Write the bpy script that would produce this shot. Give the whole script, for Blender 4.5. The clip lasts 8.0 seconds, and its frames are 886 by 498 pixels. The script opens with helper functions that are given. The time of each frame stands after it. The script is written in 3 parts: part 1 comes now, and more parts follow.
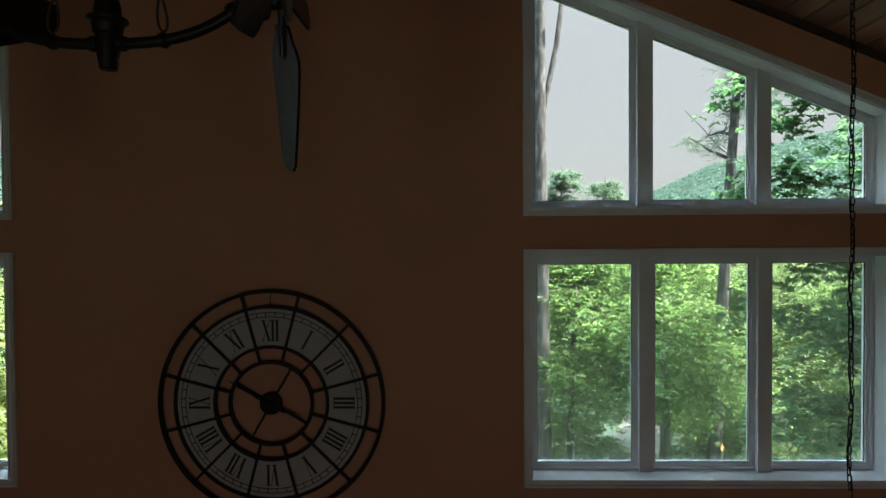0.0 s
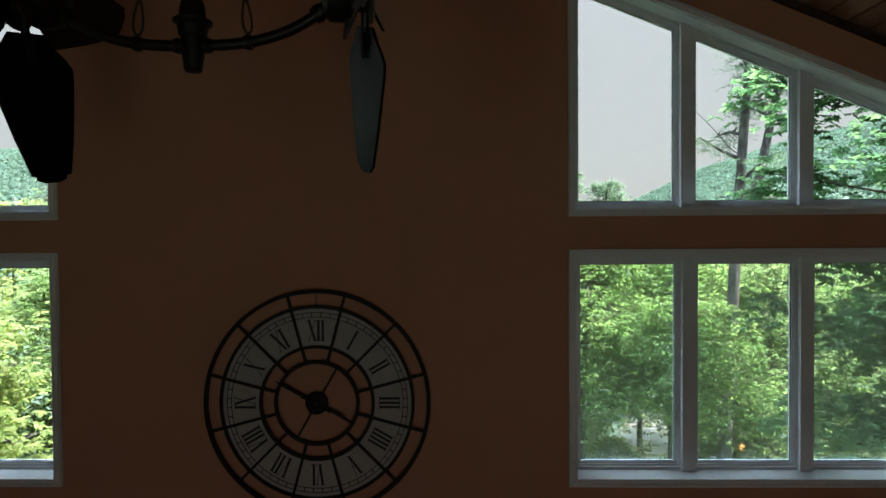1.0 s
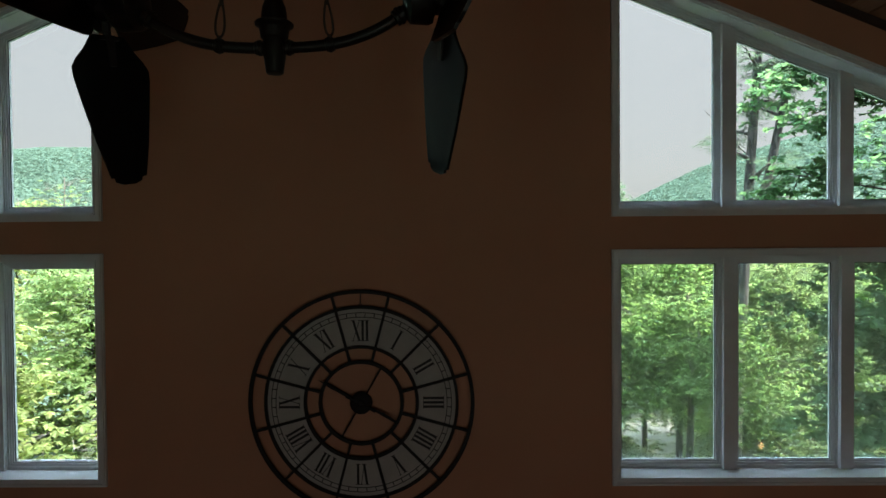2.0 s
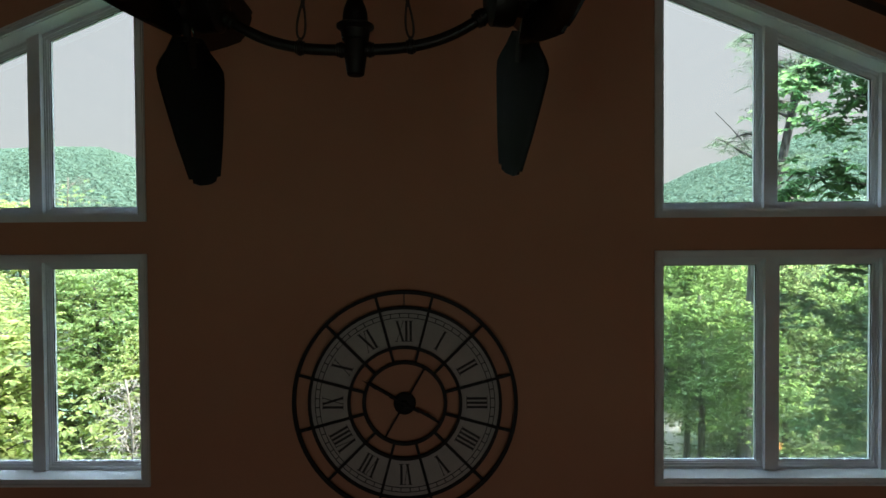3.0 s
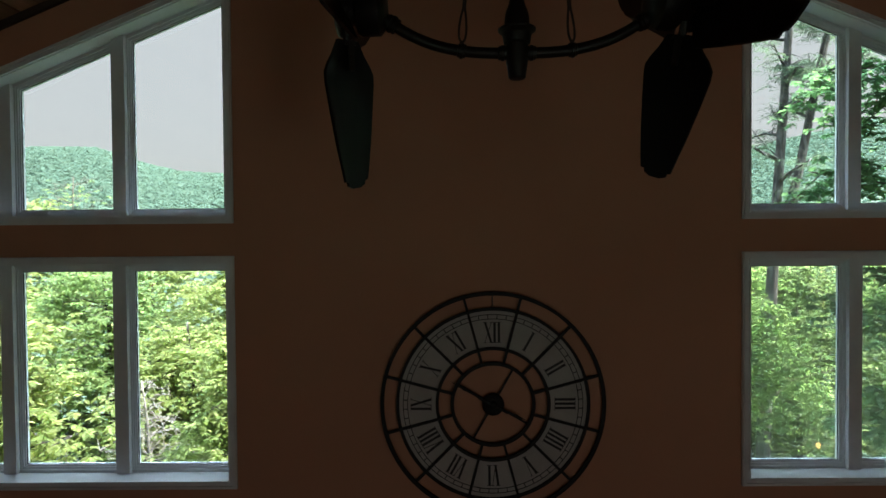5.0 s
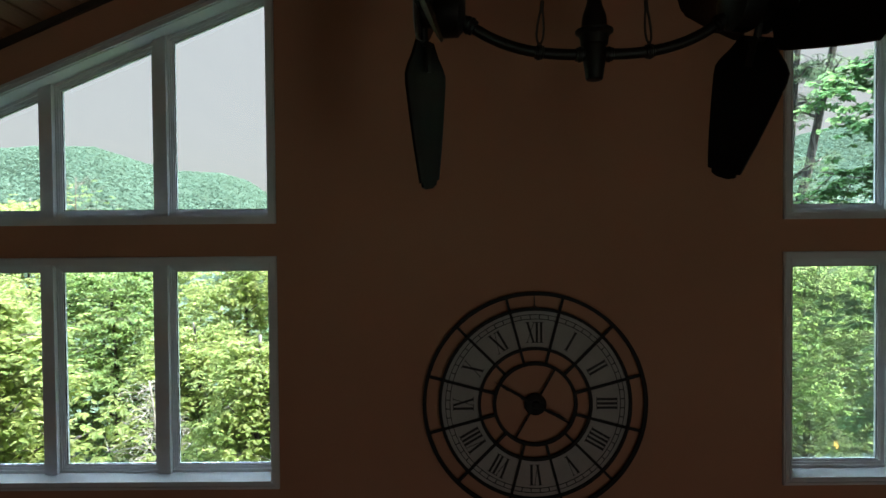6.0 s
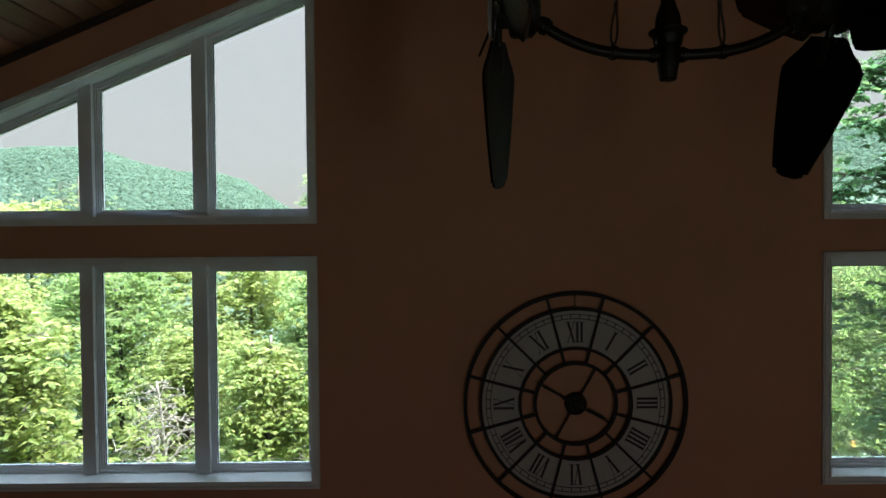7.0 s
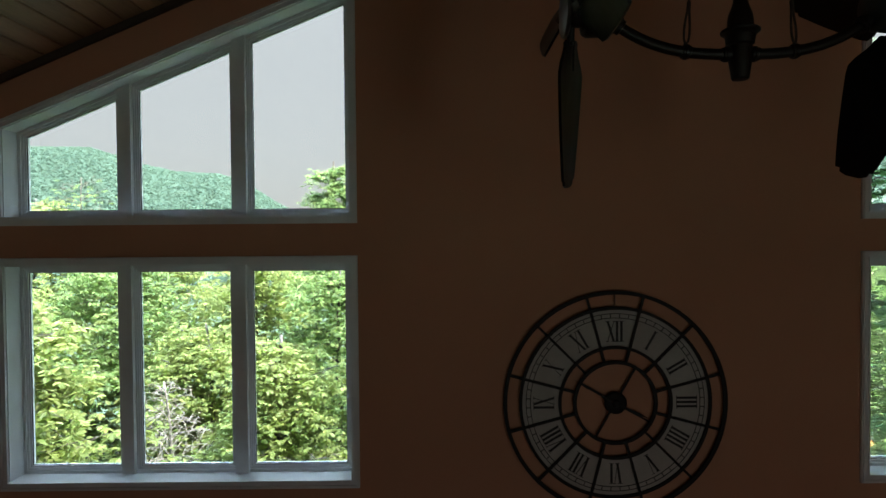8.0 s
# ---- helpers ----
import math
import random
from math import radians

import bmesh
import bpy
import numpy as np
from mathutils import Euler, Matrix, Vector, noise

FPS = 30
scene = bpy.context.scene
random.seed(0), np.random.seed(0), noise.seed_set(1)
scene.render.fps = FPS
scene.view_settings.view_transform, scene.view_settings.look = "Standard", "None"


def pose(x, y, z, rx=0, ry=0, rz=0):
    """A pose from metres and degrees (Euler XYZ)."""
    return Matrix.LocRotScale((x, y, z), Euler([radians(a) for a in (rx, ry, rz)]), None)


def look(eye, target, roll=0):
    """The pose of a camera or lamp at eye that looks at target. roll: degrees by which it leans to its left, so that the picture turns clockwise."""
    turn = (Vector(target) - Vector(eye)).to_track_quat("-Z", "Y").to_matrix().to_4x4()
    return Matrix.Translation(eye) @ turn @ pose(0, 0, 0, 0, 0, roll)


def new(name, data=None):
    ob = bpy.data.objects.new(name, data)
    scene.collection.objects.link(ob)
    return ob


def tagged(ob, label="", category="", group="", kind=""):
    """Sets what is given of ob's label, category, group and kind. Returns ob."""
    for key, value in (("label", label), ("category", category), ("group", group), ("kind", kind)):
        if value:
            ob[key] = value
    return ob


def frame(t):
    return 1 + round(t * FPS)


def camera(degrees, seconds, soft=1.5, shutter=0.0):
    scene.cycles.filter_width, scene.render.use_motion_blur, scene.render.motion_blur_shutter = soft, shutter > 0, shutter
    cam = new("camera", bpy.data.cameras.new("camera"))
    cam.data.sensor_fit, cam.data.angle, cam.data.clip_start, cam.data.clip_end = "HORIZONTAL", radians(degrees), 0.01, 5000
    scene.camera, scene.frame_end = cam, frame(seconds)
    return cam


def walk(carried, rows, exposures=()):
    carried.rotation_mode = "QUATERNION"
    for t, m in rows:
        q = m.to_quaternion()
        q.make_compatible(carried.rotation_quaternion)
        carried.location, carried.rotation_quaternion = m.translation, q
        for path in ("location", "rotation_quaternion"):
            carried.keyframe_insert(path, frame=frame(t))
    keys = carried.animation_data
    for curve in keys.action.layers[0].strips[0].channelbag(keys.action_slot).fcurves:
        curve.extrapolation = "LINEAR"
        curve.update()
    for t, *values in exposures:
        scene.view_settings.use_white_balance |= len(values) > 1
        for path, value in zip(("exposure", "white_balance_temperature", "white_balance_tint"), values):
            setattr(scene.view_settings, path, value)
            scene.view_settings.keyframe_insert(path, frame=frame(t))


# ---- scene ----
cam = camera(72.0, 8.0)
PATH = [
    (0, (1.017, -3.249, 2.068), (0.975, -1.25, 2.028), -0.4),
    (0.5, (0.891, -3.258, 2.071), (0.851, -1.259, 2.03), -0.4),
    (1, (0.767, -3.266, 2.073), (0.73, -1.267, 2.032), -0.4),
    (1.5, (0.644, -3.277, 2.074), (0.611, -1.278, 2.033), -0.5),
    (3, (0.279, -3.298, 2.081), (0.253, -1.299, 2.041), -0.4),
    (3.5, (0.153, -3.304, 2.084), (0.131, -1.304, 2.043), -0.4),
    (4, (0.027, -3.306, 2.088), (0.009, -1.307, 2.046), -0.5),
    (4.5, (-0.097, -3.306, 2.091), (-0.112, -1.307, 2.05), -0.5),
    (6, (-0.458, -3.316, 2.099), (-0.465, -1.317, 2.057), -0.5),
    (6.5, (-0.577, -3.321, 2.097), (-0.579, -1.321, 2.058), -0.5),
    (7, (-0.689, -3.322, 2.099), (-0.69, -1.322, 2.058), -0.5),
    (7.5, (-0.801, -3.324, 2.098), (-0.801, -1.325, 2.056), -0.5),
    (8, (-0.917, -3.326, 2.096), (-0.912, -1.326, 2.056), -0.5),
]
walk(cam, [(t, look(eye, target, roll)) for t, eye, target, roll in PATH])

# ---- world, sun and large lights ----
scene.view_settings.exposure = 3.42
SUN_ELEVATION, SUN_AZIMUTH = radians(60), radians(104)      # azimuth from +y towards +x
world = bpy.data.worlds.new("world")
scene.world = world
world.use_nodes = True
wn, wl = world.node_tree.nodes, world.node_tree.links
wn.clear()
sky = wn.new("ShaderNodeTexSky")
sky.sky_type, sky.sun_disc = "NISHITA", False
sky.sun_elevation, sky.sun_rotation = SUN_ELEVATION, SUN_AZIMUTH
sky.air_density, sky.dust_density, sky.ozone_density = 1.0, 4.0, 1.0
haze = wn.new("ShaderNodeMix")
haze.data_type = "RGBA"
haze.inputs[0].default_value = 0.95
# thin bright summer cloud, paler towards the horizon and brighter overhead
co = wn.new("ShaderNodeTexCoord")
split = wn.new("ShaderNodeSeparateXYZ")
wl.new(co.outputs["Generated"], split.inputs[0])
rise = wn.new("ShaderNodeMath")
rise.operation, rise.use_clamp = "MULTIPLY", True
rise.inputs[1].default_value = 1.0
wl.new(split.outputs["Z"], rise.inputs[0])
steep = wn.new("ShaderNodeMath")
steep.operation = "POWER"
steep.inputs[1].default_value = 6.0
wl.new(rise.outputs[0], steep.inputs[0])
cloud = wn.new("ShaderNodeMix")
cloud.data_type = "RGBA"
cloud.inputs[6].default_value, cloud.inputs[7].default_value = (1.02, 1.065, 1.06, 1), (27.0, 36.0, 44.0, 1)
wl.new(steep.outputs[0], cloud.inputs[0])
wl.new(cloud.outputs[2], haze.inputs[7])
back = wn.new("ShaderNodeBackground")
back.inputs["Strength"].default_value = 0.0575
wout = wn.new("ShaderNodeOutputWorld")
wl.new(sky.outputs[0], haze.inputs[6])
wl.new(haze.outputs[2], back.inputs["Color"])
wl.new(back.outputs[0], wout.inputs["Surface"])

sun = new("sun", bpy.data.lights.new("sun", "SUN"))
sun.data.energy, sun.data.angle, sun.data.color = 3.2, radians(0.6), (1.0, 0.95, 0.86)
sun_from = Vector((math.sin(SUN_AZIMUTH) * math.cos(SUN_ELEVATION), math.cos(SUN_AZIMUTH) * math.cos(SUN_ELEVATION), math.sin(SUN_ELEVATION)))
sun.matrix_world = look(sun_from * 50, (0, 0, 0))
REAR_OPENINGS = ((-2.4, -1.2), (1.2, 2.4))                  # unseen openings added behind the viewer for fill lamps: x from, to
REAR_FOOT, REAR_TOP = -0.2, 1.2
for (a, b), power in zip(REAR_OPENINGS, (0.27, 0.98)):   # added fill lamps, the eastern one stronger to lift the wall's right side
    lamp = new("rear_fill_light", bpy.data.lights.new("rear_fill_light", "AREA"))
    lamp.data.shape, lamp.data.size, lamp.data.size_y = "RECTANGLE", b - a, REAR_TOP - REAR_FOOT
    lamp.data.energy, lamp.data.color = power, (1.0, 0.95, 0.88)
    lamp.matrix_world = look(((a + b) / 2, -7.1, (REAR_FOOT + REAR_TOP) / 2), ((a + b) / 2, 0, (REAR_FOOT + REAR_TOP) / 2))

# ---- plan ----
FLOOR = -1.2
HALF, REAR, THICK = 4.7, -7.0, 0.20
SLOPE = 0.42


def ceil_z(x):
    return 2.985 + SLOPE * (3.3 - abs(x))


def head_z(x):
    return 2.70 + 0.41 * (3.295 - abs(x))


X0, X1 = 1.422, 3.293                    # window openings, from the middle of the wall
LOW_B, LOW_T, UP_B = 0.772, 1.952, 2.222
GAPS_LOW, GAPS_UP = ((1.997, 2.106), (2.638, 2.745)), ((1.987, 2.093), (2.627, 2.736))  # between the panes

# ---- materials ----


def material(name, base, rough=0.6, metal=0.0, spots=None, scale=4.0, bump=0.0, bump_scale=60.0, spec=0.5, island=0.0, stretch=(1, 1, 1), amount=0.5):
    """Principled surface: a base colour drifting to a second one in broad stains, with fine grain and relief."""
    m = bpy.data.materials.new(name)
    m.use_nodes = True
    nodes, links = m.node_tree.nodes, m.node_tree.links
    b = nodes["Principled BSDF"]
    b.inputs["Roughness"].default_value, b.inputs["Metallic"].default_value = rough, metal
    b.inputs["Specular IOR Level"].default_value = spec
    spots = spots or tuple(c * 0.8 for c in base)
    co = nodes.new("ShaderNodeTexCoord")
    mp = nodes.new("ShaderNodeMapping")
    mp.inputs["Scale"].default_value = stretch
    links.new(co.outputs["Object"], mp.inputs["Vector"])
    broad = nodes.new("ShaderNodeTexNoise")
    broad.inputs["Scale"].default_value, broad.inputs["Detail"].default_value = scale, 5
    links.new(mp.outputs[0], broad.inputs["Vector"])
    fine = nodes.new("ShaderNodeTexNoise")
    fine.inputs["Scale"].default_value, fine.inputs["Detail"].default_value = bump_scale, 3
    links.new(mp.outputs[0], fine.inputs["Vector"])
    add = nodes.new("ShaderNodeMath")
    add.operation = "MULTIPLY_ADD"
    add.inputs[1].default_value = 0.35
    links.new(fine.outputs[0], add.inputs[0])
    links.new(broad.outputs[0], add.inputs[2])
    ramp = nodes.new("ShaderNodeMapRange")
    ramp.inputs["From Min"].default_value, ramp.inputs["From Max"].default_value = 0.45, 0.9
    ramp.inputs["To Max"].default_value = amount * 2
    links.new(add.outputs[0], ramp.inputs["Value"])
    mix = nodes.new("ShaderNodeMix")
    mix.data_type = "RGBA"
    mix.inputs[6].default_value, mix.inputs[7].default_value = (*base, 1), (*spots, 1)
    links.new(ramp.outputs[0], mix.inputs[0])
    last = mix.outputs[2]
    if island:
        geo = nodes.new("ShaderNodeNewGeometry")
        span = nodes.new("ShaderNodeMapRange")
        span.inputs["To Min"].default_value, span.inputs["To Max"].default_value = 1 - island, 1 + island
        links.new(geo.outputs["Random Per Island"], span.inputs["Value"])
        hsv = nodes.new("ShaderNodeHueSaturation")
        links.new(span.outputs[0], hsv.inputs["Value"])
        links.new(last, hsv.inputs["Color"])
        last = hsv.outputs[0]
    links.new(last, b.inputs["Base Color"])
    rr = nodes.new("ShaderNodeMapRange")
    rr.inputs["To Min"].default_value, rr.inputs["To Max"].default_value = max(rough - 0.08, 0.02), min(rough + 0.1, 1)
    links.new(broad.outputs[0], rr.inputs["Value"])
    links.new(rr.outputs[0], b.inputs["Roughness"])
    if bump:
        bp = nodes.new("ShaderNodeBump")
        bp.inputs["Strength"].default_value, bp.inputs["Distance"].default_value = bump, 0.01
        links.new(fine.outputs[0], bp.inputs["Height"])
        links.new(bp.outputs[0], b.inputs["Normal"])
    return m


def leaf_material(name, base, other, glow, through_gain=2.1, gloss=0.28):
    """Leaf: diffuse and gloss on the face, light passing through the blade, each leaf a little different."""
    m = bpy.data.materials.new(name)
    m.use_nodes = True
    nodes, links = m.node_tree.nodes, m.node_tree.links
    b, out = nodes["Principled BSDF"], nodes["Material Output"]
    geo = nodes.new("ShaderNodeNewGeometry")
    mix = nodes.new("ShaderNodeMix")
    mix.data_type = "RGBA"
    mix.inputs[6].default_value, mix.inputs[7].default_value = (*base, 1), (*other, 1)
    links.new(geo.outputs["Random Per Island"], mix.inputs[0])
    links.new(mix.outputs[2], b.inputs["Base Color"])
    b.inputs["Roughness"].default_value, b.inputs["Specular IOR Level"].default_value = 0.5, gloss
    tr = nodes.new("ShaderNodeBsdfTranslucent")
    hsv = nodes.new("ShaderNodeHueSaturation")
    hsv.inputs["Hue"].default_value, hsv.inputs["Value"].default_value = 0.485, through_gain
    links.new(mix.outputs[2], hsv.inputs["Color"])
    links.new(hsv.outputs[0], tr.inputs["Color"])
    sh = nodes.new("ShaderNodeMixShader")
    sh.inputs[0].default_value = glow
    links.new(b.outputs[0], sh.inputs[1])
    links.new(tr.outputs[0], sh.inputs[2])
    links.new(sh.outputs[0], out.inputs["Surface"])
    return m


def glass_material(name):
    m = bpy.data.materials.new(name)
    m.use_nodes = True
    b = m.node_tree.nodes["Principled BSDF"]
    b.inputs["Base Color"].default_value = (0.97, 0.99, 0.98, 1)
    b.inputs["Roughness"].default_value = 0.0
    b.inputs["IOR"].default_value = 1.45
    b.inputs["Transmission Weight"].default_value = 1.0
    return m


WALL = material("tan_wall_paint", (0.53, 0.268, 0.162), 0.75, spots=(0.475, 0.235, 0.140), scale=1.3, bump=0.12, bump_scale=140)
WHITE = material("white_trim_paint", (0.78, 0.80, 0.82), 0.4, spots=(0.70, 0.715, 0.73), scale=6, bump=0.05, bump_scale=90)
VINYL = material("white_vinyl", (0.76, 0.79, 0.82), 0.32, spots=(0.68, 0.705, 0.73), scale=9, bump=0.02)
PLANK = material("stained_pine_ceiling", (0.33, 0.165, 0.085), 0.5, spots=(0.17, 0.08, 0.04), scale=2.2, bump=0.1, bump_scale=30, island=0.35, stretch=(6, 0.5, 6))
DARKWOOD = material("dark_wood_trim", (0.05, 0.032, 0.022), 0.55, spots=(0.03, 0.02, 0.014), scale=3, bump=0.08, stretch=(4, 4, 4))
FLOORWOOD = material("oak_floor", (0.24, 0.165, 0.10), 0.4, spots=(0.16, 0.105, 0.06), scale=2, bump=0.06, bump_scale=30, stretch=(6, 0.6, 6))
IRON = material("black_iron", (0.006, 0.006, 0.006), 0.6, spec=0.25, spots=(0.014, 0.012, 0.011), scale=14, bump=0.15, bump_scale=110)
BRONZE = material("oil_rubbed_bronze", (0.007, 0.006, 0.005), 0.45, metal=0.3, spots=(0.011, 0.009, 0.007), scale=12, bump=0.06, bump_scale=120)
BLADE = material("dark_painted_blade", (0.005, 0.005, 0.005), 0.32, spec=0.14, spots=(0.004, 0.004, 0.004), scale=5, bump=0.05, bump_scale=70, stretch=(6, 6, 1))
DIAL = material("cream_dial_paint", (0.45, 0.435, 0.415), 0.7, spots=(0.36, 0.345, 0.33), scale=7, bump=0.08, bump_scale=80, amount=0.45)
INK = material("black_numeral_paint", (0.012, 0.012, 0.012), 0.6, scale=20)
CORD = material("brown_cord", (0.05, 0.035, 0.025), 0.7, scale=20)
RUBBER = material("grey_glazing_gasket", (0.03, 0.032, 0.034), 0.7, scale=20)
STEEL = material("dark_steel", (0.12, 0.12, 0.12), 0.35, metal=0.9, scale=12)
SIDING = material("grey_siding", (0.35, 0.33, 0.30), 0.8, scale=2, bump=0.1)
ROOFING = material("dark_shingle", (0.08, 0.075, 0.07), 0.9, scale=3, bump=0.3)
GLASS = glass_material("window_glass")


def screen_material(name):
    """Fine grey fly-screen: wire too small to see singly, so most of the light goes straight through."""
    m = bpy.data.materials.new(name)
    m.use_nodes = True
    nodes, links = m.node_tree.nodes, m.node_tree.links
    b, out = nodes["Principled BSDF"], nodes["Material Output"]
    b.inputs["Base Color"].default_value, b.inputs["Roughness"].default_value = (0.45, 0.53, 0.43, 1), 0.6
    clear = nodes.new("ShaderNodeBsdfTransparent")
    sh = nodes.new("ShaderNodeMixShader")
    sh.inputs[0].default_value = 0.20
    links.new(clear.outputs[0], sh.inputs[1])
    links.new(b.outputs[0], sh.inputs[2])
    links.new(sh.outputs[0], out.inputs["Surface"])
    return m


SCREEN = screen_material("fly_screen")
BARK = material("grey_bark", (0.15, 0.145, 0.145), 0.95, spots=(0.032, 0.030, 0.028), scale=5, bump=1.0, bump_scale=13, stretch=(3.0, 3.0, 0.8), amount=0.8)
DARKBARK = material("brown_bark", (0.08, 0.068, 0.056), 0.9, spots=(0.04, 0.033, 0.028), scale=7, bump=0.9, bump_scale=26, stretch=(2.4, 2.4, 0.5), amount=0.7)
GREYTWIG = material("grey_brown_twig", (0.11, 0.095, 0.08), 0.9, spots=(0.07, 0.06, 0.05), scale=9, bump=0.3)
TWIG = material("pale_bare_twig", (0.20, 0.19, 0.18), 0.85, spots=(0.14, 0.13, 0.12), scale=9, bump=0.3)
GROUND = material("leaf_litter_ground", (0.045, 0.082, 0.058), 0.95, spots=(0.032, 0.060, 0.040), scale=0.35, bump=0.5, bump_scale=9, amount=0.6)
DRIVE = material("pale_gravel_drive", (0.21, 0.20, 0.19), 0.95, spots=(0.14, 0.13, 0.12), scale=1.5, bump=0.4, bump_scale=30)
LEAF_BRIGHT = leaf_material("sunny_leaf", (0.113, 0.166, 0.054), (0.184, 0.222, 0.086), 0.68)
LEAF_MID = leaf_material("green_leaf", (0.076, 0.158, 0.046), (0.125, 0.205, 0.060), 0.66)
LEAF_DEEP = leaf_material("deep_green_leaf", (0.040, 0.100, 0.044), (0.068, 0.14, 0.054), 0.58)
NEEDLE = leaf_material("pine_needle", (0.05, 0.09, 0.06), (0.08, 0.125, 0.07), 0.5)
LEAF_FRESH = leaf_material("fresh_leaf", (0.085, 0.15, 0.056), (0.135, 0.195, 0.075), 0.66)
# far foliage paled and blued in its base colour to stand for haze
LEAF_HAZED = leaf_material("hazed_tree_crown", (0.084, 0.140, 0.110), (0.102, 0.162, 0.126), 0.5, 1.0, 0.0)

# ---- mesh helpers ----


def part(name, bm, mat, parent=None, label=""):
    """Links a bmesh as one mesh object, under a thing or a part if one is given."""
    me = bpy.data.meshes.new(name)
    bm.normal_update()
    bm.to_mesh(me)
    bm.free()
    me.materials.append(mat)
    ob = new(name, me)
    if parent:
        ob.parent = parent
    if label:
        ob["label"] = label
    return ob


def smooth(ob, angle=40):
    for p in ob.data.polygons:
        p.use_smooth = True
    ob.data.set_sharp_from_angle(angle=radians(angle))
    return ob


def hull(bm, pts, faces):
    v = [bm.verts.new(p) for p in pts]
    for f in faces:
        bm.faces.new([v[i] for i in f])


def box(bm, x0, x1, y0, y1, z0, z1):
    hull(bm, [(x, y, z) for z in (z0, z1) for y in (y0, y1) for x in (x0, x1)],
         [(0, 2, 3, 1), (4, 5, 7, 6), (0, 1, 5, 4), (2, 6, 7, 3), (0, 4, 6, 2), (1, 3, 7, 5)])


def prism(bm, poly, y0, y1):
    """A polygon in x and z, drawn out along y."""
    n = len(poly)
    area = sum(poly[i][0] * poly[(i + 1) % n][1] - poly[(i + 1) % n][0] * poly[i][1] for i in range(n))
    poly = poly if area > 0 else poly[::-1]
    hull(bm, [(x, y0, z) for x, z in poly] + [(x, y1, z) for x, z in poly],
         [tuple(range(n)), tuple(range(2 * n - 1, n - 1, -1))] + [((i + 1) % n, i, n + i, n + (i + 1) % n) for i in range(n)])


def inset(poly, d):
    """The polygon with every side moved inwards by d."""
    n = len(poly)
    area = sum(poly[i][0] * poly[(i + 1) % n][1] - poly[(i + 1) % n][0] * poly[i][1] for i in range(n))
    s = 1 if area > 0 else -1
    out = []
    for i in range(n):
        a, b, c = Vector(poly[i - 1]), Vector(poly[i]), Vector(poly[(i + 1) % n])
        u, w = (b - a).normalized(), (c - b).normalized()
        nu, nw = s * Vector((-u.y, u.x)), s * Vector((-w.y, w.x))
        k = (nu + nw) / (1 + nu.dot(nw))
        out.append(tuple(b + d * k))
    return out


def bar(bm, outer, inner, i, y0, y1):
    """One mitred side of a ring between two polygons."""
    j = (i + 1) % len(outer)
    prism(bm, [outer[i], outer[j], inner[j], inner[i]], y0, y1)


def lathe(bm, profile, seg=24, m=None):
    """Rows of (radius, height) turned about z, then moved by m."""
    m = m or Matrix()
    rings = []
    for r, z in profile:
        rings.append([bm.verts.new(m @ Vector((r * math.cos(2 * math.pi * k / seg), r * math.sin(2 * math.pi * k / seg), z))) for k in range(seg)])
    for a, b in zip(rings, rings[1:]):
        for k in range(seg):
            bm.faces.new((a[k], a[(k + 1) % seg], b[(k + 1) % seg], b[k]))
    bm.faces.new(rings[0][::-1])
    bm.faces.new(rings[-1])


def tube(bm, pts, radii, seg=10, closed=False):
    """A round tube along points."""
    pts = [Vector(p) for p in pts]
    n = len(pts)
    radii = [radii] * n if isinstance(radii, (int, float)) else radii
    rings, side = [], None
    for i, p in enumerate(pts):
        d = (pts[(i + 1) % n] - pts[i - 1]) if closed else (pts[min(i + 1, n - 1)] - pts[max(i - 1, 0)])
        d.normalize()
        if side is None:
            side = d.orthogonal().normalized()
        side = (side - d * side.dot(d)).normalized()
        up = d.cross(side)
        rings.append([bm.verts.new(p + radii[i] * (math.cos(2 * math.pi * k / seg) * side + math.sin(2 * math.pi * k / seg) * up)) for k in range(seg)])
    for a, b in zip(rings, rings[1:] + (rings[:1] if closed else [])):
        for k in range(seg):
            bm.faces.new((a[k], a[(k + 1) % seg], b[(k + 1) % seg], b[k]))
    if not closed:
        bm.faces.new(rings[0][::-1])
        bm.faces.new(rings[-1])


def along(a, b):
    """A pose at a whose z axis points to b."""
    a, b = Vector(a), Vector(b)
    return Matrix.Translation(a) @ (b - a).to_track_quat("Z", "Y").to_matrix().to_4x4()


def thing(name, label, category, at=(0, 0, 0), group="", kind=""):
    ob = new(name)
    ob.empty_display_size = 0.1
    ob.location = at
    return tagged(ob, label, category, group, kind)


# ---- the room ----
J = 0.014                                # jamb boards
bm = bmesh.new()
prism(bm, [(-X0 + J, FLOOR), (X0 - J, FLOOR), (X0 - J, ceil_z(X0)), (0, ceil_z(0)), (-X0 + J, ceil_z(X0))], 0, THICK)
for s in (-1, 1):
    prism(bm, [(s * (X1 + J), FLOOR), (s * HALF, FLOOR), (s * HALF, ceil_z(HALF)), (s * (X1 + J), ceil_z(X1))], 0, THICK)
    a, b = s * (X0 - J), s * (X1 + J)
    prism(bm, [(a, FLOOR), (b, FLOOR), (b, LOW_B - J), (a, LOW_B - J)], 0, THICK)
    prism(bm, [(a, LOW_T + J), (b, LOW_T + J), (b, UP_B - J), (a, UP_B - J)], 0, THICK)
    prism(bm, [(a, head_z(a) + J), (b, head_z(b) + J), (b, ceil_z(b)), (a, ceil_z(a))], 0, THICK)
tagged(part("wall_north", bm, WALL), "tan painted gable wall with two tall window groups", "wall", kind="structure")
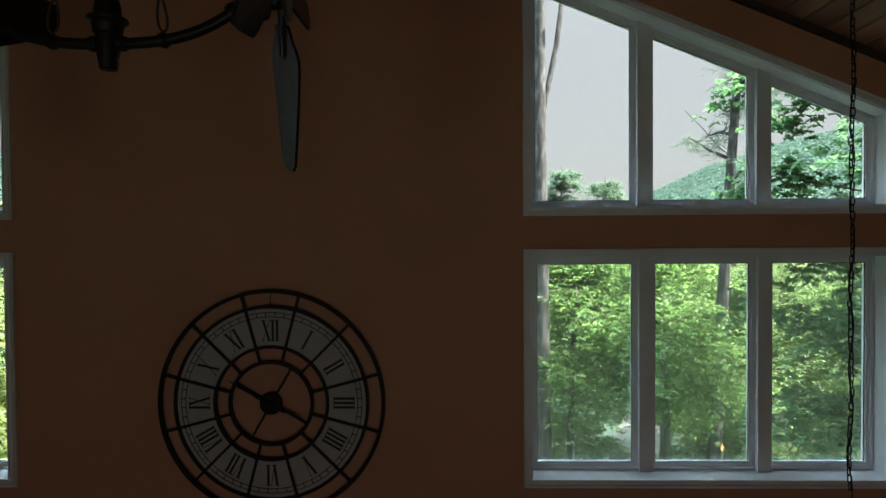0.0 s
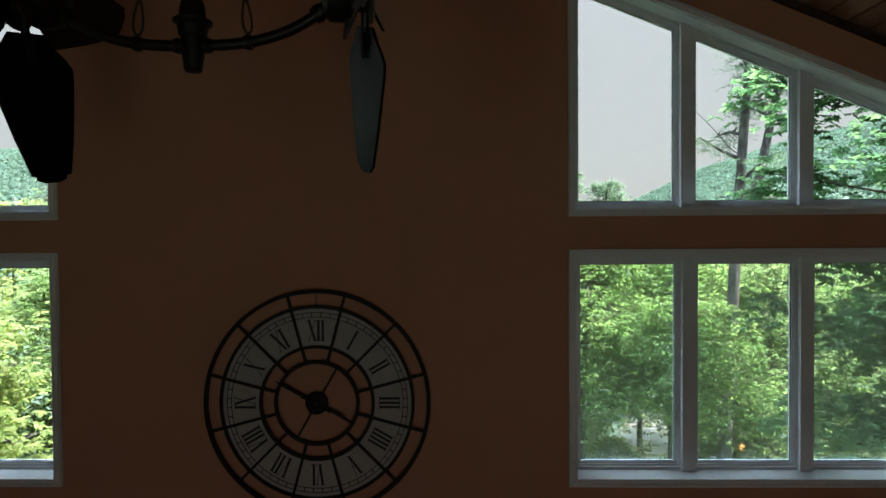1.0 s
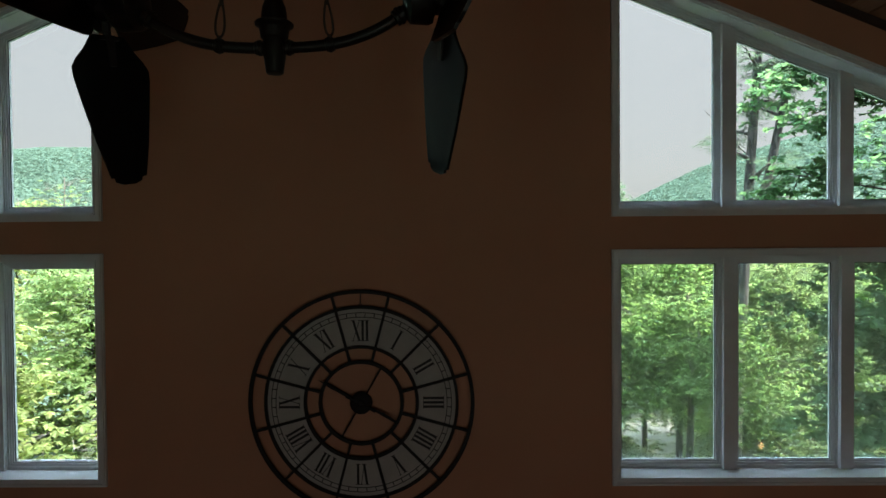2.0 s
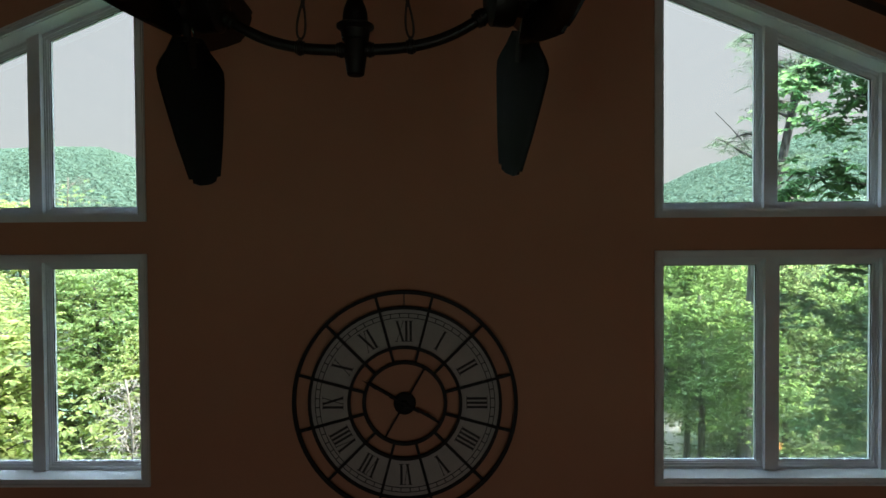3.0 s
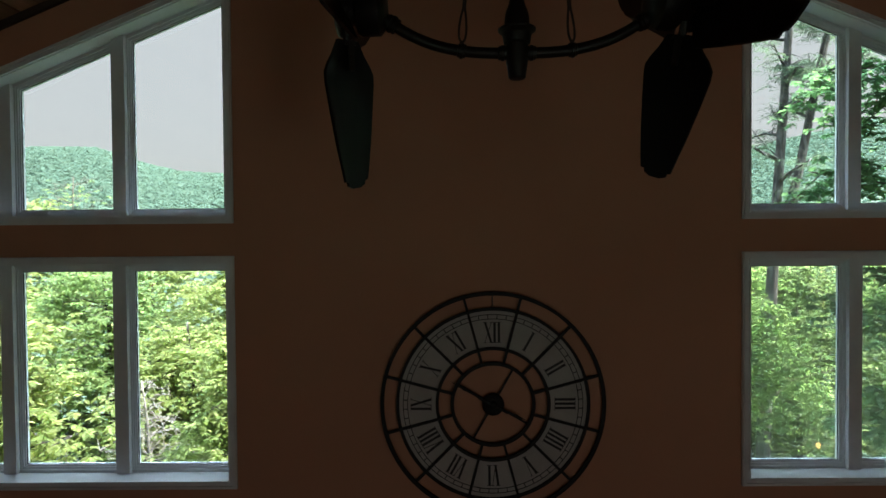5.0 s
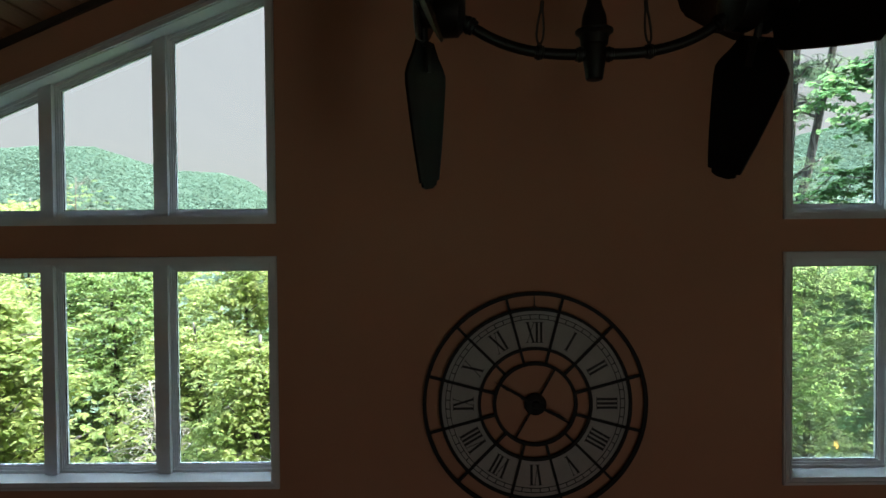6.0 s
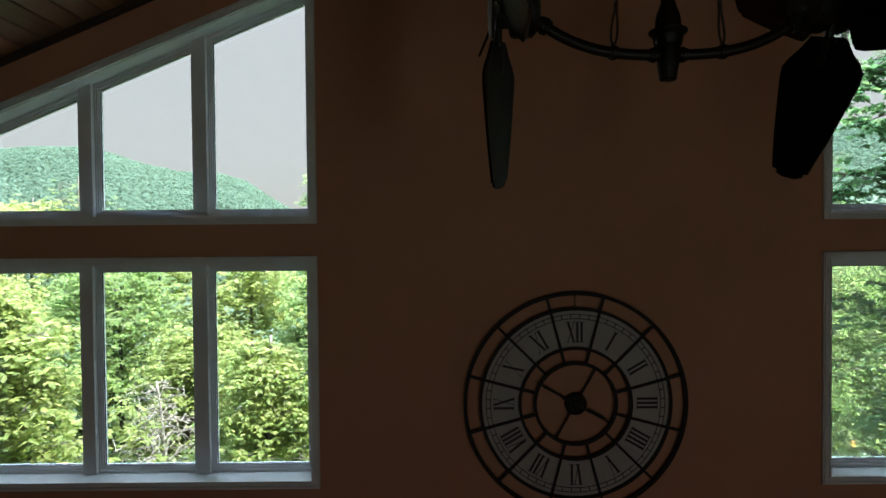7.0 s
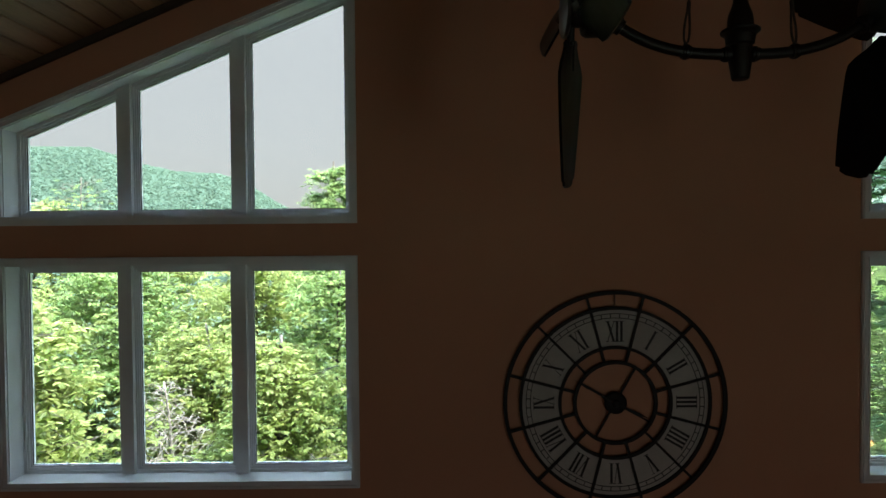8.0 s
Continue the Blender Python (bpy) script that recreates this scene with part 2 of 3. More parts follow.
for name, x in (("wall_west", -HALF), ("wall_east", HALF)):
    bm = bmesh.new()
    box(bm, x - (THICK if x < 0 else 0), x + (THICK if x > 0 else 0), REAR - THICK, THICK, FLOOR, ceil_z(HALF))
    tagged(part(name, bm, WALL), "plain tan painted side wall", "wall", kind="structure")
bm = bmesh.new()
prism(bm, [(-HALF, REAR_TOP), (HALF, REAR_TOP), (HALF, ceil_z(HALF)), (0, ceil_z(0)), (-HALF, ceil_z(HALF))], REAR - THICK, REAR)
box(bm, -HALF, HALF, REAR - THICK, REAR, FLOOR, REAR_FOOT)
for a, b in ((-HALF, -2.4), (-1.2, 1.2), (2.4, HALF)):
    box(bm, a, b, REAR - THICK, REAR, REAR_FOOT, REAR_TOP)
tagged(part("wall_south", bm, WALL), "plain tan painted rear wall with two added openings for fill light", "wall", kind="structure")
bm = bmesh.new()
box(bm, -HALF - THICK, HALF + THICK, REAR - THICK, THICK, FLOOR - 0.2, FLOOR)
tagged(part("floor", bm, FLOORWOOD), "plain brown oak floor", "floor", kind="structure")

# ceiling: tongue-and-groove boards along the room, on both slopes, under a roof deck
rng = random.Random(4)
bm = bmesh.new()
run = math.hypot(1, SLOPE)
PITCH = 0.118
for s in (-1, 1):
    length = HALF * run
    k = 0
    while k * PITCH < length:
        u0, u1 = k * PITCH + 0.002, min((k + 1) * PITCH - 0.002, length)
        cuts = [REAR]
        while cuts[-1] < 0:
            cuts.append(min(cuts[-1] + rng.uniform(1.6, 3.6), 0))
        for y0, y1 in zip(cuts, cuts[1:]):
            drop = rng.uniform(0, 0.0012)
            pts = []
            for u, h in ((u0, 0.006), (u0 + 0.006, 0), (u1 - 0.006, 0), (u1, 0.006), (u1, 0.018), (u0, 0.018)):
                x = u / run
                pts.append((s * (x + (h - drop) * SLOPE / run), ceil_z(0) - x * SLOPE + (h - drop) / run))
            prism(bm, pts, y0 + 0.001, y1 - 0.001)
        k += 1
tagged(part("ceiling", bm, PLANK), "brown stained pine plank vaulted ceiling", "ceiling", kind="structure")
bm = bmesh.new()
for s in (-1, 1):
    prism(bm, [(0, ceil_z(0) + 0.021), (s * (HALF + 0.4), ceil_z(HALF + 0.4) + 0.021), (s * (HALF + 0.4), ceil_z(HALF + 0.4) + 0.25), (0, ceil_z(0) + 0.25)], REAR - 0.5, THICK + 0.06)
tagged(part("roof", bm, ROOFING), "dark shingled gable roof", "roof", kind="structure")
bm = bmesh.new()
for s in (-1, 1):
    prism(bm, [(0, ceil_z(0)), (s * HALF, ceil_z(HALF)), (s * HALF, ceil_z(HALF) - 0.042), (0, ceil_z(0) - 0.042)], -0.022, 0)
tagged(part("trim", bm, DARKWOOD), "dark wood strip along the sloped ceiling edge", "trim", kind="structure")

# ---- windows ----


def window(name, s, poly, upper):
    """A white cased opening with two posts and three fixed sashes; poly runs from the inner foot round."""
    w = thing(name, "white cased three-pane " + ("slope-topped" if upper else "rectangular") + " window", "window", kind="structure")
    wide = inset(poly, -0.012)
    mid, outer = inset(poly, -0.030), inset(poly, -0.047)
    names = ("bottom_casing", "outer_casing", "head_casing", "inner_casing")
    lip = inset(poly, -0.004)
    for i, n in enumerate(names):
        bm = bmesh.new()
        bar(bm, outer, inset(poly, -0.041), i, -0.017, 0)
        bar(bm, inset(poly, -0.041), mid, i, -0.024, 0)
        bar(bm, mid, wide, i, -0.014, 0)
        bar(bm, wide, lip, i, -0.020, 0)
        part(n, bm, WHITE, w)
    liner = inset(poly, -J)
    for i, n in enumerate(("stool", "side_jamb", "head_jamb", "side_jamb")):
        bm = bmesh.new()
        if i:
            bar(bm, inset(poly, -J + 0.002), poly, i, -0.004, 0.112)
        else:
            bar(bm, inset(poly, -0.0125), poly, i, -0.026, 0.112)
        part(n, bm, WHITE, w)
    f1 = inset(poly, 0.016)
    bm = bmesh.new()
    for i in range(4):
        bar(bm, liner, f1, i, 0.1125, 0.185)
        bar(bm, f1, inset(poly, 0.022), i, 0.122, 0.18)
    part("window_frame", bm, VINYL, w)
    foot = poly[0][1]
    top = (lambda x: head_z(x)) if upper else (lambda x: LOW_T)
    gaps = GAPS_UP if upper else GAPS_LOW
    for a, b in gaps:
        bm = bmesh.new()
        m0, m1 = a + 0.018, b - 0.018
        prism(bm, [(s * m0, foot + 0.001), (s * m1, foot + 0.001), (s * m1, top(m1) - 0.001), (s * m0, top(m0) - 0.001)], 0.088, 0.186)
        prism(bm, [(s * (m0 - 0.008), foot + 0.017), (s * (m1 + 0.008), foot + 0.017), (s * (m1 + 0.008), top(m1 + 0.008) - 0.017), (s * (m0 - 0.008), top(m0 - 0.008) - 0.017)], 0.118, 0.182)
        part("mullion", bm, VINYL, w)
    edges = (X0 + (0.014 if upper else 0.022), *[v for q in gaps for v in (q[0] + 0.010, q[1] - 0.010)], X1 - (0.018 if upper else 0.014))
    for a, b in zip(edges[::2], edges[1::2]):
        o = [(s * a, foot + 0.020), (s * b, foot + 0.020), (s * b, top(b) - 0.020), (s * a, top(a) - 0.020)]
        mid2 = inset(o, 0.010)
        inn = inset(o, 0.019)
        bm = bmesh.new()
        for i in range(4):
            bar(bm, o, mid2, i, 0.124, 0.172)
            bar(bm, mid2, inn, i, 0.131, 0.165)
        sash = part("sash", bm, VINYL, w)
        bm = bmesh.new()
        for i in range(4):
            bar(bm, inset(o, 0.0165), inset(o, 0.0225), i, 0.1395, 0.1435)
        part("gasket", bm, RUBBER, sash, "dark grey glazing gasket")
        bm = bmesh.new()
        prism(bm, inset(o, 0.014), 0.1445, 0.1485)
        pane = part("pane", bm, GLASS, sash, "clear glass pane")
        pane.visible_shadow = False
        if s > 0 and not upper:
            bm = bmesh.new()
            prism(bm, inset(o, 0.004), 0.1735, 0.1742)
            part("fly_screen", bm, SCREEN, sash, "fine grey insect screen")
    return w


n = 0
for s in (-1, 1):
    n += 1
    window(f"window_{n}", s, [(s * X0, LOW_B), (s * X1, LOW_B), (s * X1, LOW_T), (s * X0, LOW_T)], False)
    n += 1
    window(f"window_{n}", s, [(s * X0, UP_B), (s * X1, UP_B), (s * X1, head_z(X1)), (s * X0, head_z(X0))], True)

# ---- wall clock ----
CX, CZ = 0.024, 1.183
clock = thing("wall_clock", "large black iron skeleton clock with cream roman dial on wall", "clock", (CX, 0, CZ))


def ring(r0, r1, y0, y1, seg=96):
    bm = bmesh.new()
    rows = []
    for r, y in ((r0, y0), (r1, y0), (r1, y1), (r0, y1)):
        rows.append([bm.verts.new((r * math.sin(2 * math.pi * k / seg), y, r * math.cos(2 * math.pi * k / seg))) for k in range(seg)])
    for a, b in zip(rows, rows[1:] + rows[:1]):
        for k in range(seg):
            bm.faces.new((a[k], b[k], b[(k + 1) % seg], a[(k + 1) % seg]))
    return bm


def turned(bm, deg):
    """Turns what was drawn at twelve o'clock clockwise."""
    bmesh.ops.rotate(bm, verts=bm.verts, cent=(0, 0, 0), matrix=Matrix.Rotation(radians(deg), 3, "Y"))
    return bm


for name, r, w in (("outer_ring", 0.601, 0.020), ("dial_ring", 0.517, 0.016), ("inner_dial_ring", 0.303, 0.016), ("centre_ring", 0.221, 0.018)):
    smooth(part(name, ring(r - w / 2, r + w / 2, -0.030, -0.012), IRON, clock), 50)
for k in range(12):
    bm = bmesh.new()
    box(bm, -0.007, 0.007, -0.027, -0.014, 0.216, 0.604)
    part("spoke", turned(bm, 15 + 30 * k), IRON, clock)
for k in range(12):
    bm = bmesh.new()
    seg, lo, hi = 10, radians(-14.4), radians(14.4)
    rows = []
    for y in (-0.017, -0.013):
        for r in (0.304, 0.514):
            rows.append([bm.verts.new((r * math.sin(lo + (hi - lo) * i / seg), y, r * math.cos(lo + (hi - lo) * i / seg))) for i in range(seg + 1)])
    for a, b in ((0, 1), (1, 3), (3, 2), (2, 0)):
        for i in range(seg):
            bm.faces.new((rows[a][i], rows[a][i + 1], rows[b][i + 1], rows[b][i]))
    for i in (0, seg):
        bm.faces.new((rows[0][i], rows[1][i], rows[3][i], rows[2][i]))
    bmesh.ops.recalc_face_normals(bm, faces=bm.faces)
    part("dial_panel", turned(bm, 30 * k), DIAL, clock, "cream painted dial panel")

# railway minute track
part("minute_line", ring(0.4610, 0.4650, -0.0185, -0.0165), INK, clock)
part("minute_line", ring(0.4850, 0.4890, -0.0185, -0.0165), INK, clock)
for k in range(60):
    bm = bmesh.new()
    box(bm, -0.0024, 0.0024, -0.0185, -0.0168, 0.464, 0.486)
    part("minute_tick", turned(bm, 6 * k + 3), INK, clock)


def stroke(bm, x0, z0, x1, z1, w):
    """A leaning bar of the numeral, w wide, with a thin serif at either end."""
    prism(bm, [(x0 - w / 2, z0), (x0 + w / 2, z0), (x1 + w / 2, z1), (x1 - w / 2, z1)], -0.0190, -0.0168)
    for x, z in ((x0, z0), (x1, z1)):
        box(bm, x - w / 2 - 0.006, x + w / 2 + 0.006, -0.0187, -0.0169, z - 0.0015, z + 0.0015)


LO, HI, FAT, HAIR = 0.335, 0.445, 0.0125, 0.0032
for k, numeral in enumerate(("XII", "I", "II", "III", "IIII", "V", "VI", "VII", "VIII", "IX", "X", "XI")):
    widths = {"I": 0.0235, "V": 0.044, "X": 0.046}
    x = -sum(widths[c] for c in numeral) / 2
    bm = bmesh.new()
    for c in numeral:
        w = widths[c]
        if c == "I":
            stroke(bm, x + w / 2, LO, x + w / 2, HI, FAT)
        elif c == "V":
            stroke(bm, x + w * 0.52, LO, x + w * 0.16, HI, FAT)
            stroke(bm, x + w * 0.52, LO, x + w * 0.86, HI, HAIR)
        else:
            stroke(bm, x + w * 0.86, LO, x + w * 0.14, HI, FAT)
            stroke(bm, x + w * 0.12, LO, x + w * 0.88, HI, HAIR)
        x += w
    part("numeral", turned(bm, 30 * k), INK, clock, "black roman numeral " + numeral)
for k in range(4):
    bm = bmesh.new()
    box(bm, -0.005, 0.005, -0.024, -0.014, 0.04, 0.218)
    part("cross_bar", turned(bm, 30 + 90 * k), IRON, clock)
bm = bmesh.new()
lathe(bm, [(0.058, 0.010), (0.060, 0.014), (0.060, 0.030), (0.052, 0.037), (0.022, 0.040), (0.016, 0.050), (0.006, 0.053)], 32, Matrix.Rotation(radians(90), 4, "X"))
smooth(part("hub", bm, IRON, clock))


def pointer_mesh(tip, w, y):
    bm = bmesh.new()
    prism(bm, [(-w * 0.5, -0.09), (w * 0.5, -0.09), (w * 0.75, tip * 0.62), (w * 1.15, tip * 0.68), (0, tip), (-w * 1.15, tip * 0.68), (-w * 0.75, tip * 0.62)], y - 0.003, y)
    return bm


part("minute_pointer", turned(pointer_mesh(0.262, 0.007, -0.047), 300), IRON, clock)
part("hour_pointer", turned(pointer_mesh(0.195, 0.0075, -0.042), 115), IRON, clock)
bm = bmesh.new()
tube(bm, [(0.0, -0.006, 0.600), (0.0, -0.016, 0.575), (0.0, -0.02, 0.555), (0.0, -0.016, 0.540), (0.0, -0.008, 0.535)], 0.0028, 8)
tube(bm, [(0.009 * math.sin(a), -0.018, 0.527 + 0.009 * math.cos(a)) for a in np.linspace(0, 2 * math.pi, 12, endpoint=False)], 0.002, 6, True)
part("hanger_hook", bm, STEEL, clock)
for a in (45, 135, 225, 315):
    bm = bmesh.new()
    lathe(bm, [(0.006, 0.0), (0.006, 0.016)], 8, Matrix.Translation((0.602 * math.sin(radians(a)), 0, 0.602 * math.cos(radians(a)))) @ Matrix.Rotation(radians(90), 4, "X"))
    part("wall_spacer", bm, IRON, clock)

# ---- twin-head ceiling fan ----
FX, FY = -0.003, -1.462
fan = thing("ceiling_fan", "dark bronze twin-motor ceiling fan on a curved arm", "ceiling fan", (FX, FY, 0))
bm = bmesh.new()
lathe(bm, [(0.021, 2.78), (0.021, ceil_z(0) - 0.1)], 20)
smooth(part("downrod", bm, BRONZE, fan))
bm = bmesh.new()
lathe(bm, [(0.03, ceil_z(0) - 0.16), (0.055, ceil_z(0) - 0.14), (0.075, ceil_z(0) - 0.08), (0.08, ceil_z(0) - 0.035)], 28)
smooth(part("canopy", bm, BRONZE, fan))
bm = bmesh.new()
lathe(bm, [(0.010, 2.564), (0.022, 2.566), (0.026, 2.570), (0.027, 2.578), (0.030, 2.600), (0.033, 2.618), (0.034, 2.668), (0.040, 2.672), (0.044, 2.698), (0.050, 2.704),
           (0.056, 2.708), (0.057, 2.714), (0.052, 2.718), (0.038, 2.722), (0.037, 2.745), (0.034, 2.764), (0.026, 2.784), (0.022, 2.80)], 32)
smooth(part("hub", bm, BRONZE, fan), 35)


def arm_z(x):
    return 2.643 + 1.634 * abs(x) ** 2.95


bm = bmesh.new()
xs = np.linspace(-0.41, 0.41, 57)
tube(bm, [(x, 0, arm_z(x)) for x in xs], 0.0165, 14)
smooth(part("arm", bm, BRONZE, fan))


def collar(x, r, half):
    bm = bmesh.new()
    d = Vector((1, 0, (arm_z(x + 0.01) - arm_z(x - 0.01)) / 0.02)).normalized()
    p = Vector((x, 0, arm_z(x)))
    lathe(bm, [(0.017, -half), (r, -half + 0.002), (r, -0.006), (r + 0.003, -0.004), (r + 0.003, 0.004), (r, 0.006), (r, half - 0.002), (0.017, half)], 20, along(p, p + d))
    return smooth(part("collar", bm, BRONZE, fan), 35)


for s in (-1, 1):
    collar(s * 0.043, 0.0205, 0.014)
    collar(s * 0.166, 0.0205, 0.013)
    collar(s * 0.374, 0.024, 0.018)
    # stay: an eye on the arm, a teardrop loop of cable and the cable to the rod
    bm = bmesh.new()
    foot = Vector((s * 0.166, 0, arm_z(0.166) + 0.018))
    lathe(bm, [(0.004, 0), (0.0065, 0.003), (0.0065, 0.008), (0.003, 0.012)], 10, Matrix.Translation(foot))
    up = Vector((-s * 0.075, 0, 1)).normalized()
    side = Vector((0.85, 0.52, 0)).normalized()
    loop = []
    for a in np.linspace(0, 2 * math.pi, 28, endpoint=False):
        h = 0.5 - 0.5 * math.cos(a)
        loop.append(foot + up * (0.008 + 0.108 * h) + side * (0.0155 * math.sin(a) * (1.15 - 0.75 * h)))
    tube(bm, loop, 0.0036, 8, True)
    top = foot + up * 0.112
    lathe(bm, [(0.003, -0.012), (0.0062, -0.008), (0.0062, 0.022), (0.003, 0.026)], 10, along(top, top + up))
    tube(bm, [top, top + up * 0.3, Vector((s * 0.021, 0, top.z + 0.95))], 0.0032, 8)
    smooth(part("stay_cable", bm, CORD, fan))

# blade outline: distance from the axle, and its two edges
BLADE_R = (0.088, 0.130, 0.160, 0.185, 0.215, 0.30, 0.40, 0.47, 0.515, 0.5165, 0.529, 0.538)
BLADE_HI = (0.052, 0.080, 0.108, 0.124, 0.124, 0.113, 0.098, 0.085, 0.075, 0.060, 0.057, 0.034)
BLADE_LO = (-0.052, -0.080, -0.108, -0.123, -0.122, -0.103, -0.078, -0.057, -0.044, -0.031, -0.029, -0.008)
PITCHED = radians(26)


def fan_head(s, phase, zc, reach, swung):
    """A motor at the arm's end with four pitched blades; s: the side."""
    cx = s * reach
    swing = radians(swung)
    axis = Vector((s * math.cos(swing), math.sin(swing), 0))
    far = Vector((-s * math.sin(swing), math.cos(swing), 0))
    end = Vector((s * 0.40, 0, arm_z(0.40)))
    bm = bmesh.new()
    m = Matrix.Translation(Vector((cx, 0, zc)) - axis * 0.125) @ axis.to_track_quat("Z", "Y").to_matrix().to_4x4()
    lathe(bm, [(0.03, 0), (0.062, 0.008), (0.078, 0.022), (0.080, 0.075), (0.074, 0.088), (0.050, 0.094), (0.050, 0.130), (0.030, 0.140)], 32, m)
    head = smooth(part("motor", bm, BRONZE, fan), 35)
    bm = bmesh.new()
    m2 = Matrix.Translation(Vector((cx, 0, zc)) - axis * 0.125) @ axis.to_track_quat("Z", "Y").to_matrix().to_4x4()
    lathe(bm, [(0.04, 0.132), (0.076, 0.136), (0.082, 0.142), (0.078, 0.150), (0.050, 0.155), (0.012, 0.158)], 32, m2)
    smooth(part("front_plate", bm, STEEL, head), 35)
    bm = bmesh.new()
    tube(bm, [end - Vector((s * 0.03, 0, 0.012)), end, Vector((s * 0.42, 0, zc - 0.03))], 0.0165, 12)
    smooth(part("elbow", bm, BRONZE, head))
    for k in range(4):
        a = radians(phase + 90 * k)
        radial = math.sin(a) * far - math.cos(a) * Vector((0, 0, 1))
        tang = math.cos(a) * far + math.sin(a) * Vector((0, 0, 1))
        chord = (math.cos(PITCHED) * tang - math.sin(PITCHED) * axis).normalized()
        normal = chord.cross(radial).normalized()
        base = Vector((cx, 0, zc))

        def at(c, r, h):
            return base + chord * c + radial * r + normal * (h - 0.25 * c * c)

        # rows across the blade from root to tip, with a raised rim
        bm = bmesh.new()
        cols = (0, 0.035, 0.06, 0.2, 0.4, 0.6, 0.8, 0.94, 0.965, 1)
        sides = []
        for face in (1, -1):
            rows = []
            for i, r in enumerate(BLADE_R):
                lo, hi = BLADE_LO[i], BLADE_HI[i]
                rows.append([bm.verts.new(at(lo + (hi - lo) * f, r, face * (0.0042 if f < 0.05 or f > 0.95 or i in (0, len(BLADE_R) - 1) else 0.0036))) for f in cols])
            for p, q in zip(rows, rows[1:]):
                for n in range(len(cols) - 1):
                    bm.faces.new((p[n], p[n + 1], q[n + 1], q[n]))
            sides.append(rows)
        u, v = sides
        edge_u = u[0] + [row[-1] for row in u[1:]] + u[-1][-2::-1] + [row[0] for row in u[-2:0:-1]]
        edge_v = v[0] + [row[-1] for row in v[1:]] + v[-1][-2::-1] + [row[0] for row in v[-2:0:-1]]
        for n in range(len(edge_u)):
            m3 = (n + 1) % len(edge_u)
            bm.faces.new((edge_u[n], edge_u[m3], edge_v[m3], edge_v[n]))
        bmesh.ops.recalc_face_normals(bm, faces=bm.faces)
        blade = smooth(part("blade", bm, BLADE, fan, "dark painted tapered fan blade"), 35)
        bm = bmesh.new()
        for h in (0.0105, -0.0105):
            q = [at(c, r, h) for c, r in ((-0.013, 0.088), (0.013, 0.088), (0.011, 0.178), (-0.011, 0.178))] + [at(c, r, h + math.copysign(0.006, h)) for c, r in ((-0.013, 0.088), (0.013, 0.088), (0.011, 0.178), (-0.011, 0.178))]
            hull(bm, q, [(0, 1, 2, 3), (7, 6, 5, 4), (0, 4, 5, 1), (1, 5, 6, 2), (2, 6, 7, 3), (3, 7, 4, 0)])
        lathe(bm, [(0.012, 0), (0.012, 0.055)], 10, along(base + radial * 0.045, base + radial * 0.1))
        q = [at(c, r, h) for h in (-0.014, 0.014) for c, r in ((-0.030, 0.092), (0.030, 0.092), (0.030, 0.102), (-0.030, 0.102))]
        hull(bm, q, [(0, 1, 2, 3), (7, 6, 5, 4), (0, 4, 5, 1), (1, 5, 6, 2), (2, 6, 7, 3), (3, 7, 4, 0)])
        bmesh.ops.recalc_face_normals(bm, faces=bm.faces)
        part("blade_bracket", bm, BRONZE, blade, "dark metal blade bracket")


fan_head(-1, 11, 2.778, 0.513, 1)
fan_head(1, 21, 2.785, 0.511, 7)

# ---- hanging chain ----
KX, KY = 2.425, -1.05
chain = thing("hanging_chain", "black metal chain hanging from the plank ceiling", "chain", (KX, KY, 0))
rng = random.Random(9)
z, k = ceil_z(KX) - 0.02, 0
bm = bmesh.new()
lathe(bm, [(0.006, -0.02), (0.03, -0.014), (0.034, 0.0), (0.034, 0.03)], 20, Matrix.Translation((0, 0, ceil_z(KX) - 0.004)))
smooth(part("ceiling_hook", bm, IRON, chain))
while z > 1.17:
    bm = bmesh.new()
    turn = radians(90 * (k % 2) + 25 + rng.uniform(-14, 14))
    dx = 0.004 * math.sin(k * 0.3) + rng.uniform(-0.0015, 0.0015)
    pts = []
    for a in np.linspace(0, 2 * math.pi, 16, endpoint=False):
        c, v = math.cos(a), math.sin(a)
        w, h = 0.0070 * math.copysign(abs(c) ** 0.8, c), 0.0080 * v + math.copysign(0.0075, v)
        pts.append((dx + w * math.cos(turn), w * math.sin(turn), z - 0.02 + h))
    tube(bm, pts, 0.0023, 6, True)
    smooth(part("link", bm, IRON, chain), 60)
    z -= 0.0262
    k += 1
bm = bmesh.new()
tube(bm, [(0.007 * math.sin(i * 0.42), 0.007 * math.cos(i * 0.42), ceil_z(KX) - 0.02 - i * 0.02) for i in range(int((ceil_z(KX) - 0.72) / 0.02))], 0.0022, 6)
smooth(part("lamp_cord", bm, IRON, chain))

# ---- small lamp behind the viewer, mirrored in the window glass ----
lamp_thing = thing("floor_lamp", "slim dark floor lamp with a small warm bulb", "lamp", (4.0, -3.34, FLOOR))
bm = bmesh.new()
lathe(bm, [(0.13, 0), (0.13, 0.012), (0.11, 0.02), (0.02, 0.03)], 28)
smooth(part("base", bm, IRON, lamp_thing), 35)
bm = bmesh.new()
lathe(bm, [(0.010, 0.028), (0.010, 0.80), (0.022, 0.81), (0.022, 0.84)], 14)
smooth(part("pole", bm, IRON, lamp_thing), 35)
BULB = bpy.data.materials.new("warm_bulb")
BULB.use_nodes = True
BULB.node_tree.nodes["Principled BSDF"].inputs["Emission Color"].default_value = (1.0, 0.45, 0.12, 1)
BULB.node_tree.nodes["Principled BSDF"].inputs["Emission Strength"].default_value = 1.5
bm = bmesh.new()
